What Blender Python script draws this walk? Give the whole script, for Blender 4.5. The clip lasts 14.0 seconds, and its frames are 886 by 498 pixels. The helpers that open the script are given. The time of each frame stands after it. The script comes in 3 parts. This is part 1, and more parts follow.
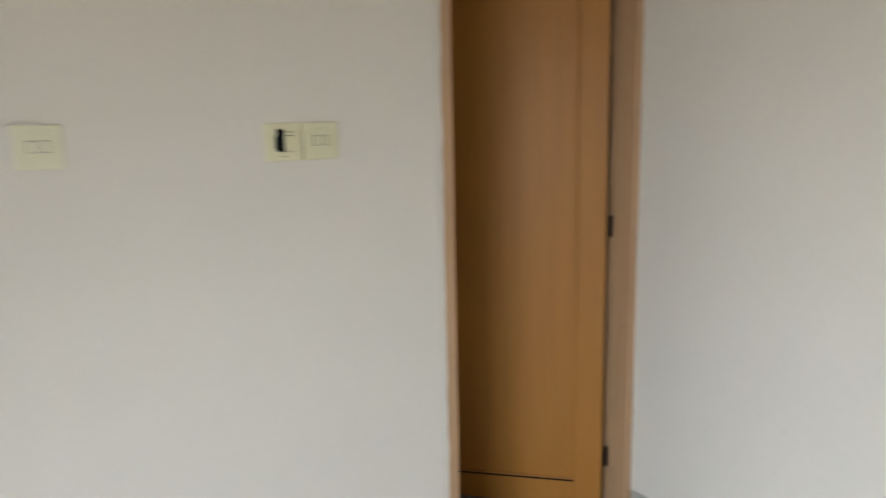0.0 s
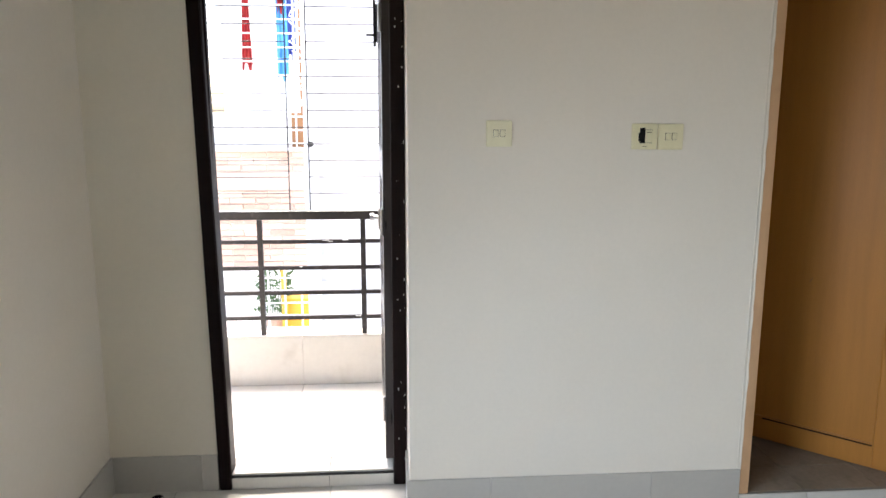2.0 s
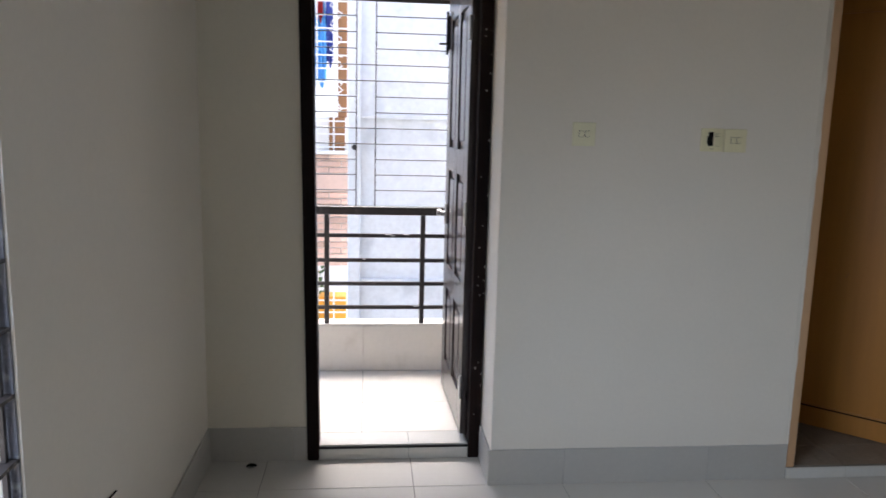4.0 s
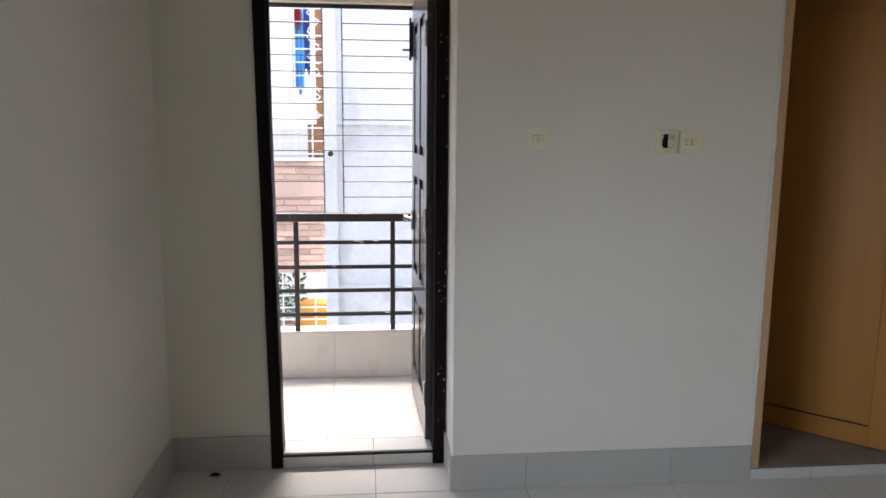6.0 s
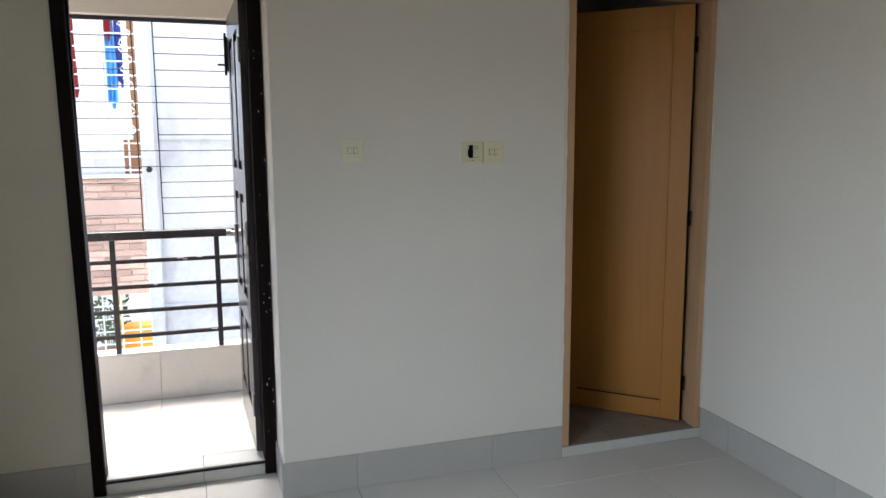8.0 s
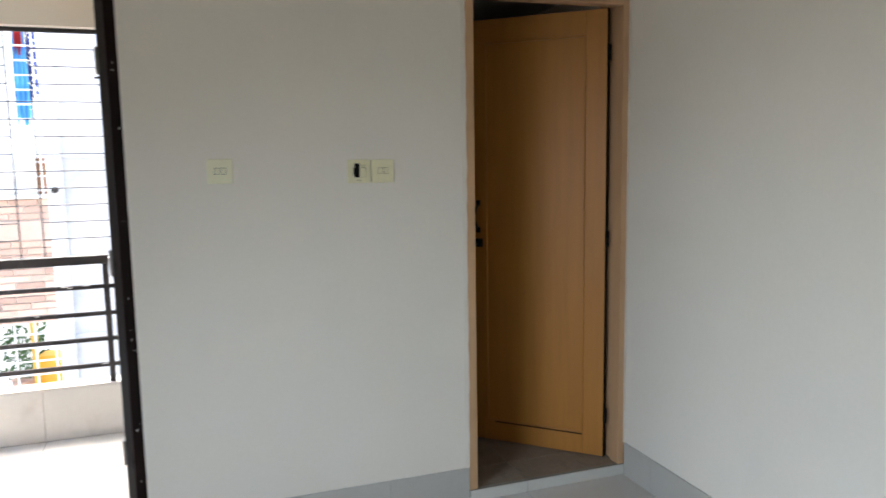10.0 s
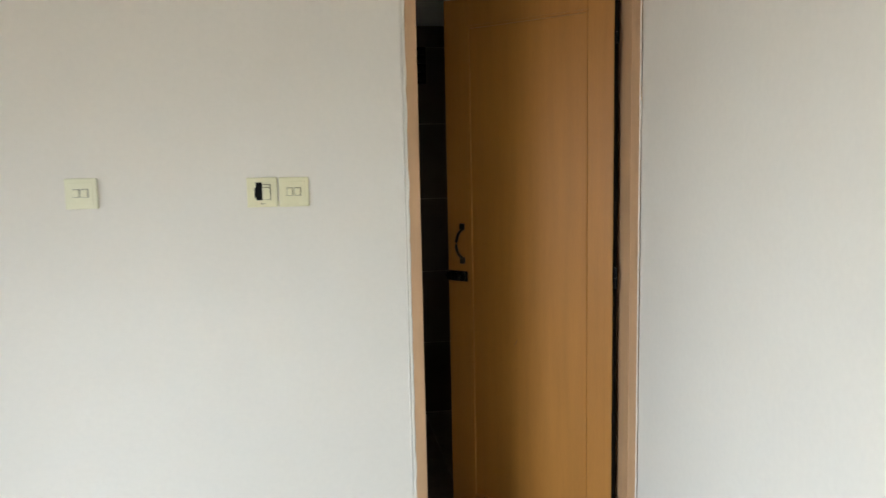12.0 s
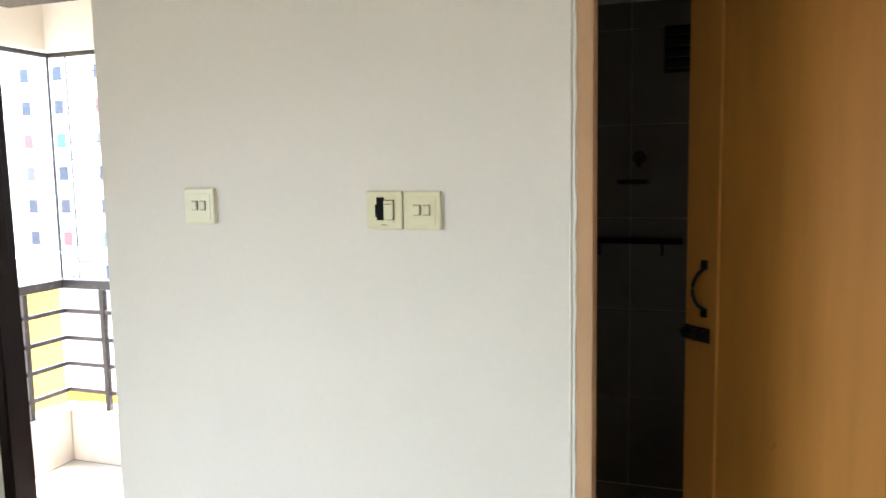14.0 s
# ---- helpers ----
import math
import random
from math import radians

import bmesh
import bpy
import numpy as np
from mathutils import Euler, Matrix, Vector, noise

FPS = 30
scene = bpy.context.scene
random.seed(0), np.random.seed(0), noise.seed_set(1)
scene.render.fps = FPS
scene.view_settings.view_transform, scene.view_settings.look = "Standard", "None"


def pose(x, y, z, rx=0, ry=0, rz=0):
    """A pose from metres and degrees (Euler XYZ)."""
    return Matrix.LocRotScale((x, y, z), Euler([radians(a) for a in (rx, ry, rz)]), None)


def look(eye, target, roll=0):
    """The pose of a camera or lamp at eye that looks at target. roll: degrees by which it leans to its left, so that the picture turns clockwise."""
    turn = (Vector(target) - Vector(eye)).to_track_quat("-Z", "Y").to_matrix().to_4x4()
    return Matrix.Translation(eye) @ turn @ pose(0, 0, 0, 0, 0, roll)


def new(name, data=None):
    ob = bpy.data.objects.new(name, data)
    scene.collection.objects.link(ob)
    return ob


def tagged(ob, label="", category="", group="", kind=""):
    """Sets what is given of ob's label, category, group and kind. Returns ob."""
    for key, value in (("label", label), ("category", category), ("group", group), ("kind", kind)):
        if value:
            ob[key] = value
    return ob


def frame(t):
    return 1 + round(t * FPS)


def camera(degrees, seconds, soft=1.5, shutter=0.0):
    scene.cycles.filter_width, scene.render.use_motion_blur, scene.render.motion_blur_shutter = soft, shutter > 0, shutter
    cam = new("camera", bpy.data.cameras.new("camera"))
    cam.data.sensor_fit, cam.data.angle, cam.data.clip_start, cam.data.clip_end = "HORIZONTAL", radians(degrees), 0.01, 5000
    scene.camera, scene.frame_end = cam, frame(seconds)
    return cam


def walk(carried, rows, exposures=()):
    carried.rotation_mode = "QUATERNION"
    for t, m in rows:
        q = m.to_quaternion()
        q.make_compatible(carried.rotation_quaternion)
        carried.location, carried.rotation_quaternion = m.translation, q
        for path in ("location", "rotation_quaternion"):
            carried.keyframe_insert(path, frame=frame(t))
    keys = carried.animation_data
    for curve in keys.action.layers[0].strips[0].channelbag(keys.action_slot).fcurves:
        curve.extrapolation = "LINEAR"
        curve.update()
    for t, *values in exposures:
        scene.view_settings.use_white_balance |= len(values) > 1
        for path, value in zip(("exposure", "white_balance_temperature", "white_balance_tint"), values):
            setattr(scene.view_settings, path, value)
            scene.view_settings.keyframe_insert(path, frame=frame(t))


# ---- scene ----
cam = camera(61.6, 14.0, shutter=0.5)
PATH = [
    (0, (0.189, -1.661, 1.451), (1.239, 0.0, 1.078), -1.2),
    (0.5, (0.07, -1.91, 1.466), (0.732, -0.051, 1.142), -1.2),
    (1, (-0.05, -2.129, 1.466), (0.47, -0.226, 1.141), -0.2),
    (1.5, (-0.047, -2.338, 1.462), (0.282, -0.393, 1.135), 0.5),
    (2, (-0.066, -2.505, 1.459), (0.08, -0.543, 1.099), 0.1),
    (2.5, (-0.2, -2.609, 1.457), (-0.001, -0.651, 1.1), 0.1),
    (3, (-0.392, -2.715, 1.436), (-0.12, -0.764, 1.086), -0.0),
    (3.5, (-0.467, -2.741, 1.417), (-0.232, -0.784, 1.079), 0.8),
    (4, (-0.487, -2.743, 1.407), (-0.288, -0.779, 1.082), 1.4),
    (4.2, (-0.488, -2.735, 1.408), (-0.354, -0.767, 1.08), 1.8),
    (6.5, (-0.298, -2.782, 1.423), (-0.032, -0.824, 1.114), -0.9),
    (7, (-0.309, -2.872, 1.437), (0.123, -0.945, 1.126), -1.8),
    (7.5, (-0.271, -2.89, 1.43), (0.282, -0.991, 1.133), -0.5),
    (7.7, (-0.276, -2.898, 1.421), (0.325, -1.011, 1.13), -0.2),
    (9.8, (0.09, -2.8, 1.438), (0.733, -0.925, 1.187), -0.7),
    (10, (0.161, -2.746, 1.44), (0.826, -0.877, 1.187), -0.9),
    (10.5, (0.376, -2.581, 1.483), (1.088, -0.729, 1.228), -0.9),
    (11, (0.518, -2.453, 1.469), (1.21, -0.587, 1.269), -1.1),
    (11.5, (0.768, -2.376, 1.48), (1.159, -0.422, 1.304), -0.9),
    (12, (0.979, -2.251, 1.475), (1.295, -0.291, 1.228), -1.2),
    (12.5, (1.092, -2.044, 1.463), (1.35, -0.075, 1.228), 0.2),
    (13, (1.263, -1.887, 1.477), (1.216, 0.099, 1.241), -0.2),
    (13.5, (1.441, -1.74, 1.492), (0.993, 0.196, 1.269), -0.8),
    (14, (1.482, -1.559, 1.468), (0.832, 0.321, 1.259), -1.0),
]
EXPOSURE = [(0.0, 3.20, 6700, 12), (0.5, 3.50, 6600, 11), (1.0, 3.60, 6450, 11), (1.5, 3.55, 6450, 12), (2.0, 3.15, 6550, 12), (2.5, 2.70, 6550, 12), (3.0, 2.35, 6450, 13), (4.0, 2.15, 6250, 14),
            (6.5, 2.25, 6350, 13), (7.5, 2.34, 6250, 11), (9.8, 2.72, 6300, 10), (11.0, 3.30, 6550, 10), (12.5, 3.77, 6500, 9), (14.0, 3.85, 6500, 9)]
walk(cam, [(t, look(eye, target, roll)) for t, eye, target, roll in PATH], EXPOSURE)

# ---- world, sun, window light ----
world = bpy.data.worlds.new("sky")
scene.world = world
world.use_nodes = True
wn, wl = world.node_tree.nodes, world.node_tree.links
sky = wn.new("ShaderNodeTexSky")
sky.sky_type, sky.sun_disc = "NISHITA", False
sky.sun_elevation, sky.sun_rotation = radians(65), radians(-9)
sky.dust_density, sky.air_density = 4.0, 1.0
wn["Background"].inputs["Strength"].default_value = 0.15
wl.new(sky.outputs[0], wn["Background"].inputs["Color"])

sun = new("sun", bpy.data.lights.new("sun", "SUN"))
sun.data.energy, sun.data.angle, sun.data.color = 2.0, radians(28), (1.0, 0.97, 0.92)
sun.matrix_world = look((-0.8, 5.0, 11.0), (0.0, 0.0, 0.0))

window_light = new("window_light", bpy.data.lights.new("window_light", "AREA"))
window_light.data.shape, window_light.data.size, window_light.data.size_y = "RECTANGLE", 1.24, 1.56
window_light.data.spread = radians(110)
window_light.data.energy, window_light.data.color = 5.6, (0.78, 0.89, 1.0)
window_light.matrix_world = look((-1.36, -2.0, 1.34), (0.4, -1.46, -0.47))


# ---- materials ----
def material(name, colour, rough=0.6, metal=0.0, scale=6.0, vary=0.12, fine=120.0, bump=0.05, stretch=(1, 1, 1), spec=0.5,
             stain=None, stain_amount=0.0, per_piece=0.0, coat=0.0):
    """A surface with broad tone variation, fine grain, slight relief and optional stains."""
    m = bpy.data.materials.new(name)
    m.use_nodes = True
    n, l = m.node_tree.nodes, m.node_tree.links
    b = n["Principled BSDF"]
    co = n.new("ShaderNodeTexCoord")
    mp = n.new("ShaderNodeMapping")
    mp.inputs["Scale"].default_value = stretch
    l.new(co.outputs["Object"], mp.inputs["Vector"])
    broad = n.new("ShaderNodeTexNoise")
    broad.inputs["Scale"].default_value, broad.inputs["Detail"].default_value = scale, 5
    grain = n.new("ShaderNodeTexNoise")
    grain.inputs["Scale"].default_value, grain.inputs["Detail"].default_value = fine, 3
    l.new(mp.outputs[0], broad.inputs["Vector"])
    l.new(mp.outputs[0], grain.inputs["Vector"])
    ramp = n.new("ShaderNodeValToRGB")
    ramp.color_ramp.elements[0].position, ramp.color_ramp.elements[1].position = 0.3, 0.7
    ramp.color_ramp.elements[0].color = (*[c * (1 - vary) for c in colour], 1)
    ramp.color_ramp.elements[1].color = (*[min(1, c * (1 + vary)) for c in colour], 1)
    add = n.new("ShaderNodeMath")
    add.operation = "MULTIPLY_ADD"
    add.inputs[1].default_value, add.inputs[2].default_value = 0.35, 0.0
    l.new(grain.outputs["Fac"], add.inputs[0])
    mix = n.new("ShaderNodeMath")
    mix.operation = "MULTIPLY_ADD"
    mix.inputs[1].default_value = 0.65
    l.new(broad.outputs["Fac"], mix.inputs[0])
    l.new(add.outputs[0], mix.inputs[2])
    l.new(mix.outputs[0], ramp.inputs["Fac"])
    out = ramp.outputs["Color"]
    if per_piece:
        info = n.new("ShaderNodeObjectInfo")
        hsv = n.new("ShaderNodeHueSaturation")
        rng = n.new("ShaderNodeMapRange")
        rng.inputs["To Min"].default_value, rng.inputs["To Max"].default_value = 1 - per_piece, 1 + per_piece
        l.new(info.outputs["Random"], rng.inputs["Value"])
        l.new(rng.outputs[0], hsv.inputs["Value"])
        l.new(out, hsv.inputs["Color"])
        out = hsv.outputs["Color"]
    if stain:
        st = n.new("ShaderNodeTexNoise")
        st.inputs["Scale"].default_value, st.inputs["Detail"].default_value = scale * 2.3, 8
        l.new(co.outputs["Object"], st.inputs["Vector"])
        sr = n.new("ShaderNodeMapRange")
        sr.inputs["From Min"].default_value, sr.inputs["From Max"].default_value = 0.56, 0.74
        sr.inputs["To Max"].default_value = stain_amount
        l.new(st.outputs["Fac"], sr.inputs["Value"])
        mx = n.new("ShaderNodeMix")
        mx.data_type = "RGBA"
        l.new(sr.outputs[0], mx.inputs["Factor"])
        l.new(out, mx.inputs["A"])
        mx.inputs["B"].default_value = (*stain, 1)
        out = mx.outputs["Result"]
    l.new(out, b.inputs["Base Color"])
    rr = n.new("ShaderNodeMapRange")
    rr.inputs["To Min"].default_value, rr.inputs["To Max"].default_value = max(0.02, rough - 0.08), min(1, rough + 0.08)
    l.new(broad.outputs["Fac"], rr.inputs["Value"])
    l.new(rr.outputs[0], b.inputs["Roughness"])
    b.inputs["Metallic"].default_value = metal
    b.inputs["Specular IOR Level"].default_value = spec
    b.inputs["Coat Weight"].default_value = coat
    bp = n.new("ShaderNodeBump")
    bp.inputs["Strength"].default_value, bp.inputs["Distance"].default_value = bump * 4, 0.004
    l.new(mix.outputs[0], bp.inputs["Height"])
    l.new(bp.outputs[0], b.inputs["Normal"])
    return m


PAINT = material("cream_wall_paint", (0.75, 0.70, 0.615), 0.5, scale=1.3, vary=0.035, fine=60, bump=0.10, stain=(0.6, 0.57, 0.5), stain_amount=0.12, spec=0.3)
PAINT_WHITE = material("white_ceiling_paint", (0.8, 0.79, 0.75), 0.8, scale=1.5, vary=0.03, fine=80, bump=0.06)
PAINT_CREAM = material("deeper_cream_wall_paint", (0.74, 0.69, 0.58), 0.62, scale=1.3, vary=0.035, fine=60, bump=0.10, stain=(0.6, 0.55, 0.46), stain_amount=0.12, spec=0.3)
FLOOR_TILE = material("pale_glazed_floor_tile", (0.54, 0.515, 0.47), 0.34, scale=3.0, vary=0.03, fine=45, bump=0.0, per_piece=0.03)
BALCONY_TILE = material("cream_balcony_tile", (0.66, 0.62, 0.56), 0.3, scale=3.0, vary=0.05, fine=45, bump=0.01, per_piece=0.03, stain=(0.45, 0.4, 0.33), stain_amount=0.35)
SKIRT_TILE = material("grey_skirting_tile", (0.46, 0.44, 0.40), 0.33, scale=4.0, vary=0.05, fine=60, bump=0.01, per_piece=0.012)
STEP_TILE = material("white_step_tile", (0.58, 0.565, 0.52), 0.3, scale=4.0, vary=0.06, fine=60, bump=0.01, per_piece=0.03)
GROUT = material("dark_grout", (0.16, 0.15, 0.13), 0.9, scale=20, vary=0.2, bump=0.05)
DARK_WOOD = material("dark_brown_varnished_wood", (0.010, 0.0048, 0.0042), 0.45, scale=5, vary=0.4, fine=90, bump=0.03, stretch=(14, 14, 1), stain=(0.04, 0.022, 0.018), stain_amount=0.15, spec=0.1)
DOOR_VARNISH = material("glossy_brown_door_varnish", (0.026, 0.016, 0.016), 0.3, scale=5, vary=0.35, fine=90, bump=0.02, stretch=(14, 14, 1), spec=0.6, coat=0.35)
TAN_DOOR = material("tan_varnished_door_wood", (0.42, 0.178, 0.032), 0.44, scale=3, vary=0.10, fine=60, bump=0.015, stretch=(10, 10, 0.6), spec=0.35)
TAN_FRAME = material("pinkish_tan_frame_wood", (0.52, 0.315, 0.17), 0.42, scale=4, vary=0.10, fine=70, bump=0.03, stretch=(10, 10, 0.7), stain=(0.3, 0.17, 0.09), stain_amount=0.25)
BLACK_IRON = material("black_iron", (0.012, 0.012, 0.012), 0.35, 0.6, scale=30, vary=0.3, bump=0.03)
RAIL_PAINT = material("dark_brown_rail_paint", (0.03, 0.024, 0.023), 0.38, scale=18, vary=0.3, bump=0.06, stain=(0.35, 0.32, 0.3), stain_amount=0.12)
WIRE_PAINT = material("dark_wire_paint", (0.018, 0.017, 0.018), 0.6, 0.0, scale=40, vary=0.3, bump=0.02)
CREAM_PLASTIC = material("cream_switch_plastic", (0.74, 0.69, 0.46), 0.35, scale=25, vary=0.04, fine=300, bump=0.005, stain=(0.6, 0.53, 0.33), stain_amount=0.3)
OFFWHITE_PLASTIC = material("offwhite_switch_plastic", (0.77, 0.74, 0.54), 0.35, scale=25, vary=0.04, fine=300, bump=0.005)
GAP_SHADE = material("shadowed_olive_plastic", (0.07, 0.06, 0.04), 0.6, scale=40, vary=0.1, bump=0.01)
BLACK_PLASTIC = material("black_plastic", (0.006, 0.006, 0.006), 0.7, scale=40, vary=0.2, bump=0.02, spec=0.1)
STEEL = material("steel", (0.5, 0.5, 0.5), 0.35, 1.0, scale=60, vary=0.15, bump=0.02)
ALUMINIUM = material("white_window_frame", (0.30, 0.30, 0.33), 0.4, 0.3, scale=20, vary=0.15, bump=0.04, stain=(0.2, 0.2, 0.22), stain_amount=0.5)
GRILLE_GREY = material("weathered_grey_paint", (0.2, 0.2, 0.23), 0.5, scale=14, vary=0.3, bump=0.06, stain=(0.7, 0.7, 0.7), stain_amount=0.8)
# Wall tile darkened further: the unlit bathroom's shade is in the base colour.
BATH_TILE = material("shaded_bathroom_wall_tile", (0.13, 0.115, 0.09), 0.35, scale=3, vary=0.1, bump=0.01, per_piece=0.06)
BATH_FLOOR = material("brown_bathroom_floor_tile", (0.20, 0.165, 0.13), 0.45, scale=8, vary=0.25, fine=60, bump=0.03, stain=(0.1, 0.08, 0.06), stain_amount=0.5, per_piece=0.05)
CONCRETE = material("pale_blue_grey_render", (0.70, 0.75, 0.80), 0.85, scale=1.6, vary=0.14, fine=30, bump=0.12, stain=(0.38, 0.43, 0.48), stain_amount=0.55)
BRICK = material("salmon_brick", (0.68, 0.46, 0.36), 0.85, scale=8, vary=0.2, fine=60, bump=0.1, per_piece=0.28)
MORTAR = material("pale_mortar", (0.68, 0.62, 0.56), 0.9, scale=12, vary=0.15, bump=0.1)
RENDER_WHITE = material("white_render", (0.78, 0.77, 0.74), 0.85, scale=1.2, vary=0.06, fine=30, bump=0.08)
GRILLE_WHITE = material("white_grille_paint", (0.8, 0.8, 0.78), 0.4, scale=30, vary=0.08, bump=0.03)
PINK_PLASTER = material("pale_pink_plaster", (0.66, 0.47, 0.38), 0.85, scale=4, vary=0.1, fine=30, bump=0.08)
YELLOW = material("yellow_render", (0.68, 0.40, 0.07), 0.8, scale=1.2, vary=0.10, fine=30, bump=0.06)
ORANGE = material("orange_plastic", (0.75, 0.36, 0.03), 0.5, scale=8, vary=0.1, bump=0.03)
RED_CLOTH = material("red_cloth", (0.42, 0.03, 0.03), 0.9, scale=8, vary=0.25, fine=200, bump=0.1)
BLUE_CLOTH = material("blue_cloth", (0.11, 0.40, 0.82), 0.9, scale=8, vary=0.25, fine=200, bump=0.1)
NAVY_CLOTH = material("dark_blue_cloth", (0.06, 0.10, 0.42), 0.9, scale=8, vary=0.25, fine=200, bump=0.1)
BROWN_WOOD = material("brown_window_wood", (0.28, 0.13, 0.05), 0.6, scale=5, vary=0.2, bump=0.05, stretch=(8, 8, 1))
LEAF = material("green_leaves", (0.06, 0.13, 0.04), 0.6, scale=20, vary=0.35, bump=0.04)
WINDOW_DARK = material("dark_window_glass", (0.07, 0.085, 0.12), 0.25, scale=2, vary=0.3, bump=0.0)
GROUND = material("dusty_ground", (0.30, 0.27, 0.22), 0.95, scale=0.5, vary=0.2, fine=10, bump=0.1)


# ---- mesh helpers ----
def box(bm, x0, x1, y0, y1, z0, z1, bevel=0.0):
    r = bmesh.ops.create_cube(bm, size=1.0, matrix=Matrix.Translation(((x0 + x1) / 2, (y0 + y1) / 2, (z0 + z1) / 2)) @ Matrix.Diagonal((x1 - x0, y1 - y0, z1 - z0, 1)))
    if bevel:
        edges = list({e for v in r["verts"] for e in v.link_edges})
        bmesh.ops.bevel(bm, geom=edges, offset=bevel, segments=2, affect="EDGES", profile=0.5)
    return bm


def rod(bm, a, b, r, seg=8):
    a, b = Vector(a), Vector(b)
    d = b - a
    m = Matrix.Translation((a + b) / 2) @ d.to_track_quat("Z", "Y").to_matrix().to_4x4()
    bmesh.ops.create_cone(bm, cap_ends=True, segments=seg, radius1=r, radius2=r, depth=d.length, matrix=m)
    return bm


def tube(bm, pts, r, seg=8):
    """A bent round bar along points."""
    rings = []
    pts = [Vector(p) for p in pts]
    for i, p in enumerate(pts):
        d = (pts[min(i + 1, len(pts) - 1)] - pts[max(i - 1, 0)]).normalized()
        q = d.to_track_quat("Z", "Y")
        rings.append([bm.verts.new(p + q @ Vector((math.cos(2 * math.pi * k / seg) * r, math.sin(2 * math.pi * k / seg) * r, 0))) for k in range(seg)])
    for u, v in zip(rings, rings[1:]):
        for k in range(seg):
            bm.faces.new((u[k], u[(k + 1) % seg], v[(k + 1) % seg], v[k]))
    bm.faces.new(rings[0][::-1])
    bm.faces.new(rings[-1])
    return bm


def part(name, bm, mat, parent=None, label="", smooth=False):
    me = bpy.data.meshes.new(name)
    bm.normal_update()
    bm.to_mesh(me)
    bm.free()
    me.materials.append(mat)
    if smooth:
        me.shade_smooth()
    ob = new(name, me)
    if parent:
        ob.parent = parent
    if label:
        ob["label"] = label
    return ob


def boxes(name, mat, specs, parent=None, label="", bevel=0.0):
    bm = bmesh.new()
    for s in specs:
        box(bm, *s, bevel=bevel)
    return part(name, bm, mat, parent, label)


def thing(name, label, category, group="", at=None, kind=""):
    e = new(name)
    e.empty_display_size = 0.1
    if at is not None:
        e.matrix_world = at
    return tagged(e, label, category, group, kind)


PIECES = {}


def piece(name, mat, parent, x0, x1, y0, y1, z0, z1, chamfer=0.0015):
    """One tile or brick: a box with chamfered rim, its mesh shared with pieces of the same size."""
    key = (name, mat.name, round(x1 - x0, 4), round(y1 - y0, 4), round(z1 - z0, 4))
    if key not in PIECES:
        me = bpy.data.meshes.new(name)
        bm = bmesh.new()
        box(bm, -key[2] / 2, key[2] / 2, -key[3] / 2, key[3] / 2, -key[4] / 2, key[4] / 2)
        bmesh.ops.bevel(bm, geom=bm.edges[:], offset=chamfer, segments=1, affect="EDGES")
        bm.to_mesh(me)
        bm.free()
        me.materials.append(mat)
        PIECES[key] = me
    ob = new(name, PIECES[key])
    ob.location = ((x0 + x1) / 2, (y0 + y1) / 2, (z0 + z1) / 2)
    ob.parent = parent
    return ob


# ---- plan ----
XL, XR = -1.146, 1.986          # side walls
YP, YD, YB = 0.0, 0.26, -3.9    # pier face, recessed face, back wall
H = 2.9
BX0, BX1 = 1.239, XR            # bathroom frame, outside
DX0, DX1 = -0.765, -0.003       # balcony frame, outside
BALX, BALY = -1.445, 1.222        # balcony parapet, inner faces
BALZ = 0.066
WY0, WY1, WZ0, WZ1 = -2.62, -1.325, 0.5, 2.06   # side window

tagged(boxes("wall_north", PAINT, [(0, BX0, 0, 0.13, 0, H), (BX0, XR, 0, 0.13, 2.085, H), (0, 0.12, 0.13, 1.32, -0.1, H)]), "cream painted wall with pier beside the balcony door", "wall", kind="structure")
bm = bmesh.new()
bm.from_mesh(bpy.data.objects["wall_north"].data)
corner = [e for e in bm.edges if all(abs(v.co.x) < 1e-4 and abs(v.co.y) < 1e-4 for v in e.verts)]
bmesh.ops.bevel(bm, geom=corner, offset=0.005, segments=3, affect="EDGES", profile=0.5)
bm.to_mesh(bpy.data.objects["wall_north"].data)
bm.free()
tagged(boxes("wall_recess", PAINT_CREAM, [(XL, DX0 + 0.034, YD, YD + 0.075, 0, H), (DX0, 0, YD, YD + 0.125, 2.085, H)]), "cream painted wall round the balcony door", "wall", kind="structure")
tagged(boxes("wall_west", PAINT, [(XL - 0.15, XL, WY1, YD + 0.125, 0, H), (XL - 0.15, XL, YB, WY0, 0, H), (XL - 0.15, XL, WY0, WY1, 0, WZ0), (XL - 0.15, XL, WY0, WY1, WZ1, H)]), "cream painted wall with a barred window", "wall", kind="structure")
tagged(boxes("wall_east", PAINT, [(XR, XR + 0.13, YB, 2.0, -0.1, H)]), "cream painted plain side wall", "wall", kind="structure")
tagged(boxes("wall_south", PAINT, [(XL - 0.15, XR + 0.13, YB - 0.13, YB, 0, H)]), "cream painted plain back wall", "wall", kind="structure")
tagged(boxes("ceiling", PAINT_WHITE, [(XL - 0.15, XR + 0.13, YB - 0.13, YD + 0.125, H, H + 0.15)]), "white painted ceiling", "ceiling", kind="structure")
floor = tagged(boxes("floor", GROUT, [(XL - 0.15, XR + 0.13, YB - 0.13, YD + 0.125, -0.12, -0.0025)]), "pale glazed square floor tiles with dark joints", "floor", kind="structure")

